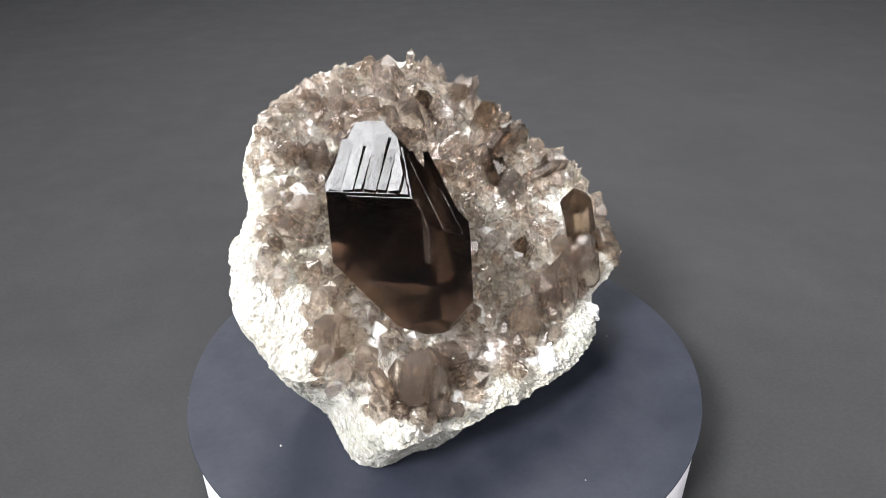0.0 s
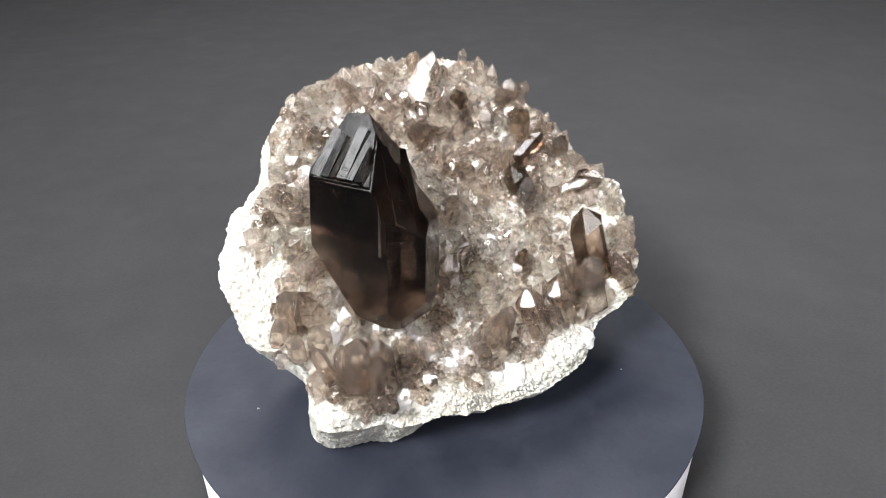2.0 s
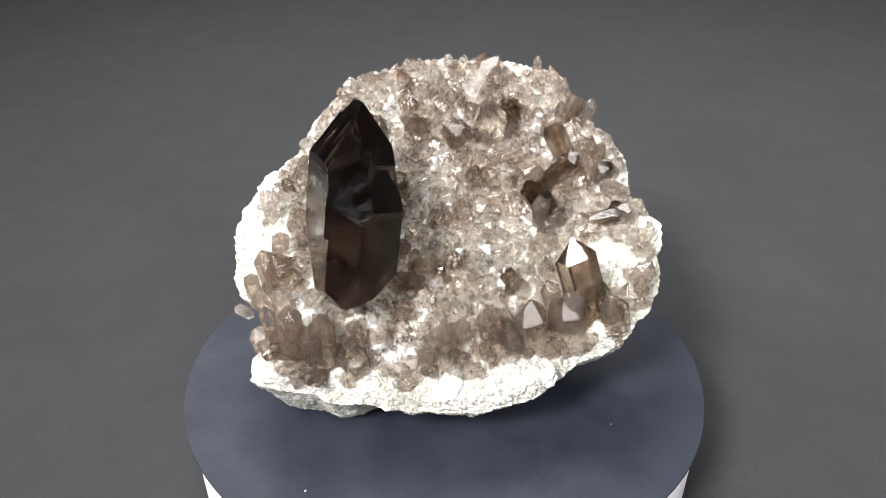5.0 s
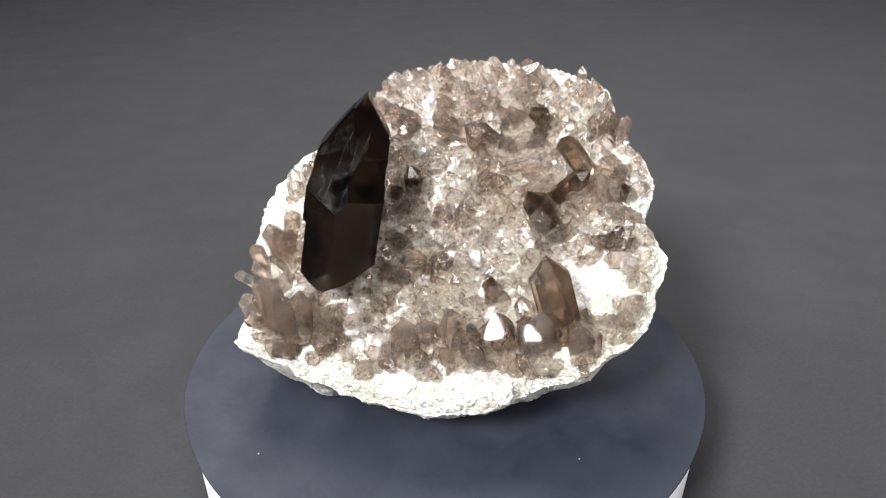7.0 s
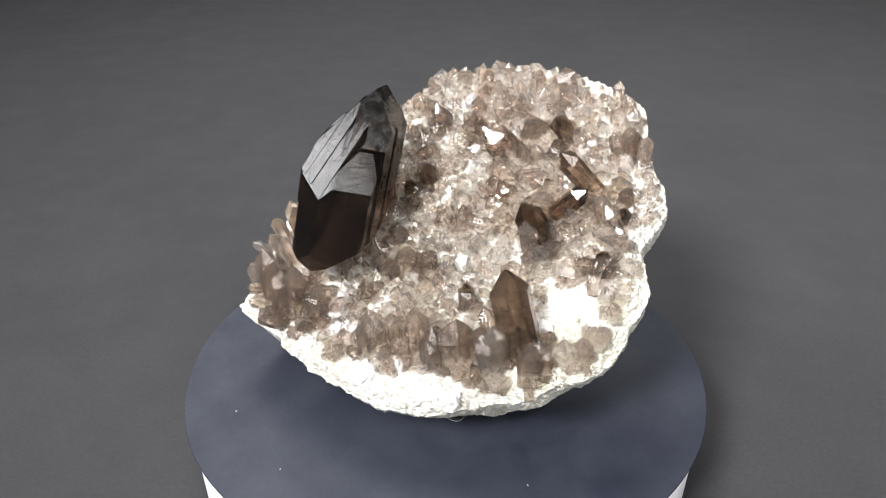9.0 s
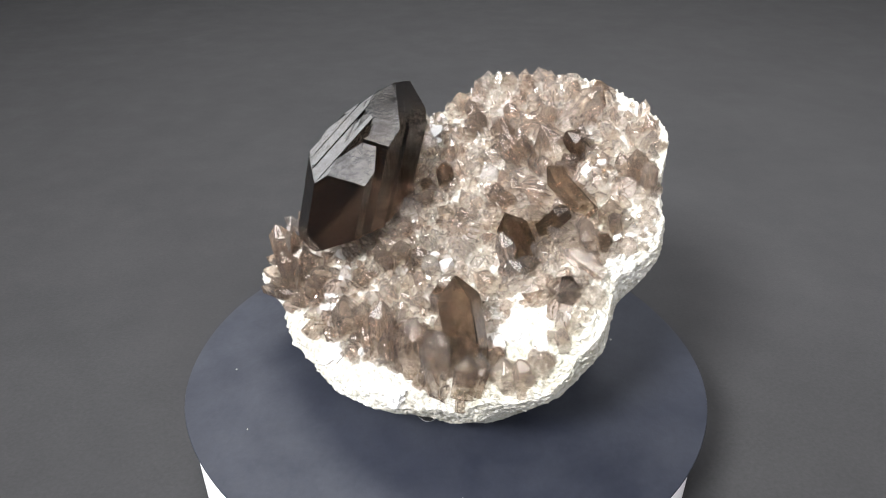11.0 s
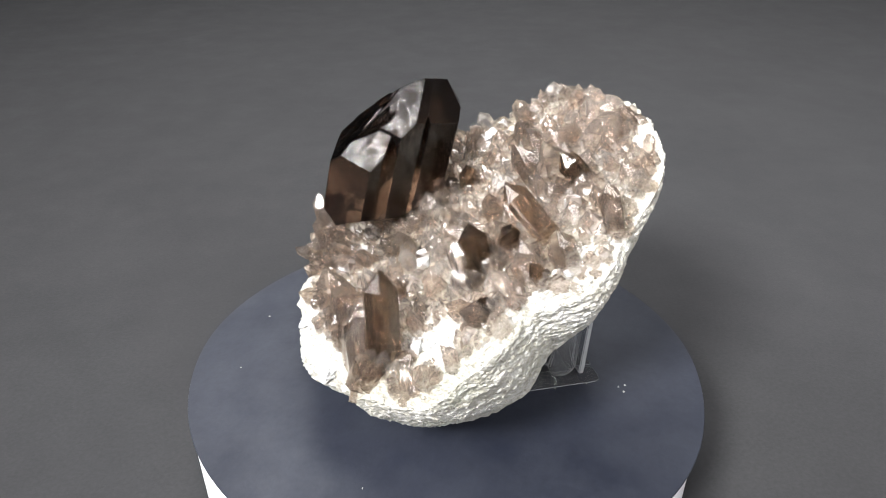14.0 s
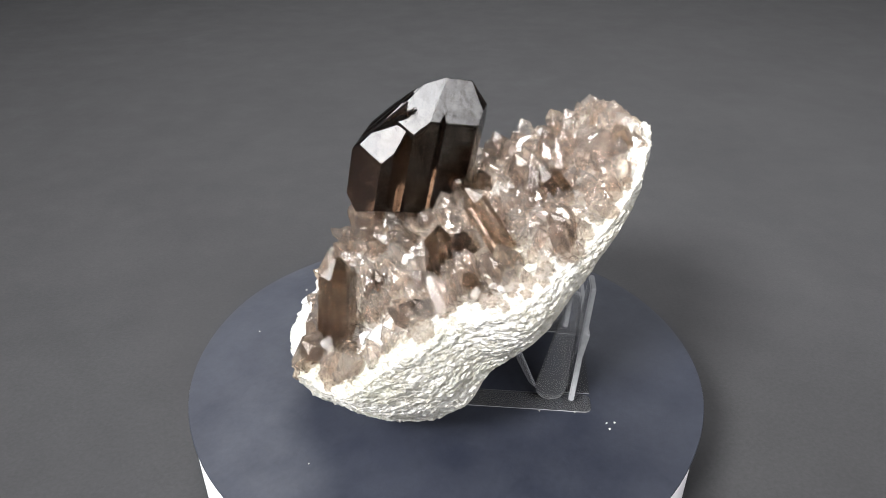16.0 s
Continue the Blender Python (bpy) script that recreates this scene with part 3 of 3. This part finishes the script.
def scatter():
    """Small crystals between the large ones: the largest as parts, the rest one druse; with white feldspar chips."""
    rng = random.Random(21)
    spots = []
    tries = 0
    while len(spots) < 1750 and tries < 60000:
        tries += 1
        a, q = rng.uniform(-math.pi, math.pi), math.sqrt(rng.random())
        edge = 0.86 - 0.20 * sector(a, -158, 30) - 0.06 * sector(a, -75, 50) + 0.09 * sector(a, 75, 75)
        if q > edge + rng.uniform(-0.05, 0.04):
            continue
        u, v = rim(a) * q * math.cos(a), rim(a) * q * math.sin(a)
        if noise.noise((u * 45, v * 45, 9)) > 0.04 and rng.random() < 0.88:
            continue
        if math.hypot(u - 0.075, v + 0.012) < 0.013:
            continue
        if any((u - x) ** 2 + (v - y) ** 2 < (0.75 * r) ** 2 for x, y, r in TAKEN):
            continue
        r = rng.choice((0.0015, 0.0018, 0.0022, 0.0026, 0.0030, 0.0036, 0.0044)) * rng.uniform(0.8, 1.2)
        if any((u - x) ** 2 + (v - y) ** 2 < (0.62 * (r + s)) ** 2 for x, y, s in spots):
            continue
        spots.append((u, v, r))
    spots.sort(key=lambda s: -s[2])
    verts, faces = [], []
    for i, (u, v, r) in enumerate(spots):
        lean = Vector((rng.gauss(0, 0.45), rng.gauss(0.12, 0.45), 1)).normalized()
        length = r * rng.uniform(1.2, 3.0)
        base = Vector((u, v, face_height(u, v)))
        tone = min(0.6, max(0.1, rng.gauss(0.36, 0.1) + 0.3 * noise.noise((u * 25, v * 25, 2))))
        if i < 60:
            set_crystal(base, base + lean * length, r, tone, rng.uniform(0, 1))
        else:
            slim = rng.choice((2.0, 3.0))
            me = rng.choice(FORMS[slim])
            m = Matrix.Translation(base + lean * length) @ lean.to_track_quat("Z", "Y").to_matrix().to_4x4() @ Matrix.Rotation(rng.uniform(0, 1), 4, "Z") @ Matrix.Diagonal((r, r, (length + 0.002) / slim, 1))
            n = len(verts)
            verts += [tuple(m @ p.co) for p in me.vertices]
            faces += [tuple(n + k for k in f.vertices) for f in me.polygons]
    me = bpy.data.meshes.new("druse")
    me.from_pydata(verts, [], faces)
    me.materials.append(SMOKY[0])
    ob = new("druse", me)
    ob.parent, ob.matrix_basis = SPECIMEN, FACE
    tagged(ob, "dense crust of small pale brown quartz crystals", kind="stuff")
    # blocky white feldspar
    chips = []
    for i in range(5):
        bm = bmesh.new()
        bmesh.ops.create_cube(bm, size=2)
        for p in bm.verts:
            p.co = Vector((p.co.x + 0.35 * p.co.y, p.co.y * 0.8, p.co.z * 0.6)) + Vector([rng.uniform(-0.15, 0.15) for _ in range(3)])
        cut(bm, Vector((0.8, 0.5, 0.3)), Vector((0.7, 0.5, 0.5)))
        chips.append(mesh_of("feldspar_block", bm, MILKY))
    for i in range(24):
        a, q = rng.uniform(-math.pi, math.pi), math.sqrt(rng.uniform(0.02, 0.86))
        u, v = rim(a) * q * math.cos(a), rim(a) * q * math.sin(a)
        if any((u - x) ** 2 + (v - y) ** 2 < (0.8 * r) ** 2 for x, y, r in TAKEN):
            continue
        s = rng.uniform(0.0013, 0.0032)
        ob = new("feldspar_block", rng.choice(chips))
        ob.parent = SPECIMEN
        ob.matrix_basis = FACE @ Matrix.Translation((u, v, face_height(u, v) + s * 0.5)) @ Euler([rng.uniform(-0.6, 0.6), rng.uniform(-0.6, 0.6), rng.uniform(0, 6)]).to_matrix().to_4x4() @ Matrix.Diagonal((s, s, s, 1))

    # low knobs of milky white feldspar that show between the crystals
    for u, v, r in KNOBS:
        bm = bmesh.new()
        bmesh.ops.create_icosphere(bm, subdivisions=3, radius=1)
        k = Vector((u, v, 0))
        for p in bm.verts:
            p.co *= 1 + 0.55 * noise.noise(p.co * 1.3 + k) + 0.30 * noise.noise(p.co * 3.5 + k) + 0.12 * noise.noise(p.co * 8 + k)
        ob = new("feldspar_knob", mesh_of("feldspar_knob", bm, MILKY))
        ob.parent = SPECIMEN
        ob.matrix_basis = FACE @ Matrix.Translation((u / 1000, v / 1000, face_height(u / 1000, v / 1000) - 0.0006)) @ Matrix.Rotation(u, 4, "Z") @ Matrix.Diagonal((r / 1000, r / 1250, r / 1900, 1))


KNOBS = [(-10, -60, 6), (8, -75, 6.5), (-18, -63, 5), (1, -72, 4.5), (-40, -70, 5.5), (39, 6, 4), (-24, -55, 6.5), (66, -23, 5.5), (82, 3, 5), (-1, -23, 4), (-58, -36, 5), (72, -14, 5), (84, -12, 4.5), (-27, -47, 4.5), (-22, -3, 4), (-5, 37, 4.5), (-53, 36, 6), (6, 66, 5), (10, 80, 5.5), (-30, 72, 5), (60, 60, 5), (30, -20, 4.5), (15, 5, 4), (48, -66, 5)]
scatter()

# ---- the easel ----


def slab(bm, corners, thick):
    """A plate of the given outline on its plane, with rounded edges."""
    pts = [Vector(c) for c in corners]
    n = (pts[1] - pts[0]).cross(pts[2] - pts[1]).normalized() * thick
    a = [bm.verts.new(p) for p in pts]
    b = [bm.verts.new(p + n) for p in pts]
    k = len(pts)
    for i in range(k):
        bm.faces.new((a[i], a[(i + 1) % k], b[(i + 1) % k], b[i]))
    bm.faces.new(list(reversed(a)))
    bm.faces.new(b)
    bmesh.ops.recalc_face_normals(bm, faces=bm.faces)
    bmesh.ops.bevel(bm, geom=bm.edges[:], offset=thick * 0.2, segments=2, affect="EDGES")
    n.normalize()
    for f in bm.faces:          # the sawn edges are frosted
        f.material_index = int(abs(f.normal.dot(n)) < 0.9)


def easel():
    top = new("display_easel")
    tagged(top, "clear acrylic display easel holding up the rock", "easel")
    # b runs from the front of the foot to its back, s across it
    back = Vector((-0.717, 0.697, 0))
    side = Vector((-0.697, -0.717, 0))
    corner = Vector((0.0475, -0.0005, 0))

    def at(s, b, z):
        return corner + side * s + back * b + Vector((0, 0, z))

    def strip(points, thick):
        bm = bmesh.new()
        slab(bm, points, thick)
        return bm

    def rounded(s0, s1, b0, b1, z, r=0.004):
        pts = []
        for cs, cb, a0 in ((s0 + r, b0 + r, 180), (s1 - r, b0 + r, 270), (s1 - r, b1 - r, 0), (s0 + r, b1 - r, 90)):
            pts += [at(cs + r * math.cos(math.radians(a0 + 22.5 * k)), cb + r * math.sin(math.radians(a0 + 22.5 * k)), z) for k in range(5)]
        return pts

    def plate(name, bm):
        part(name, bm, ACRYLIC, top).data.materials.append(EDGE)

    plate("side_foot", strip(rounded(0.0, 0.013, 0.0, 0.108, 0.0004), 0.0030))
    plate("side_foot", strip(rounded(0.062, 0.075, 0.0, 0.108, 0.0004), 0.0030))
    plate("back_foot", strip([at(0.0132, 0.094, 0.0004), at(0.0618, 0.094, 0.0004), at(0.0618, 0.1078, 0.0004), at(0.0132, 0.1078, 0.0004)], 0.0030))
    for s in (0.0062, 0.0658):
        # folded upright: a wide plate that leans back, rounded below, with a narrow return and a brace
        low = [at(s, 0.088 + 0.007 * math.cos(math.radians(a)), 0.0105 + 0.007 * math.sin(math.radians(a))) for a in range(180, 361, 30)]
        plate("upright", strip(low + [at(s, 0.098, 0.062), at(s, 0.0935, 0.064)], 0.0028))
        plate("return", strip([at(s - 0.003, 0.0965, 0.004), at(s + 0.009, 0.0965, 0.004), at(s + 0.009, 0.101, 0.066), at(s - 0.003, 0.101, 0.066)], 0.0026))
        plate("brace", strip([at(s, 0.078, 0.013), at(s, 0.0815, 0.010), at(s, 0.0735, 0.030), at(s, 0.070, 0.030)], 0.0026))
    plate("cross_bar", strip([at(0.0095, 0.0995, 0.026), at(0.0655, 0.0995, 0.026), at(0.0655, 0.1015, 0.038), at(0.0095, 0.1015, 0.038)], 0.0026))
    return top


EASEL = easel()


def crumbs():
    """Small chips of rock that lie on the card."""
    rng = random.Random(5)
    bm = bmesh.new()
    for x, y, s in ((-0.030, 0.083, 0.0006), (-0.033, 0.085, 0.0005), (-0.028, 0.0865, 0.0006), (-0.024, 0.069, 0.0004), (0.02, -0.1, 0.0005), (0.06, -0.08, 0.0004), (-0.07, -0.06, 0.0005), (0.088, 0.02, 0.0004), (-0.012, 0.058, 0.0004)):
        res = bmesh.ops.create_icosphere(bm, subdivisions=1, radius=s, matrix=Matrix.Translation((x, y, s * 0.7)))
        for p in res["verts"]:
            p.co += Vector([rng.uniform(-0.3, 0.3) * s for _ in range(3)])
    ob = new("rock_crumbs", mesh_of("rock_crumbs", bm, STONE))
    return tagged(ob, "tiny pale rock crumbs on the slate card", "crumbs", kind="stuff")


CRUMBS = crumbs()


def motions():
    for ob, x, y in ((TABLE, 0.0022, -0.001), (SPECIMEN, 0, 0), (EASEL, 0, 0), (CRUMBS, 0, 0)):
        walk(ob, [(k * 0.5, pose(x, y, DECK, 0, 0, SPIN * k * 0.5)) for k in range(33)])


motions()
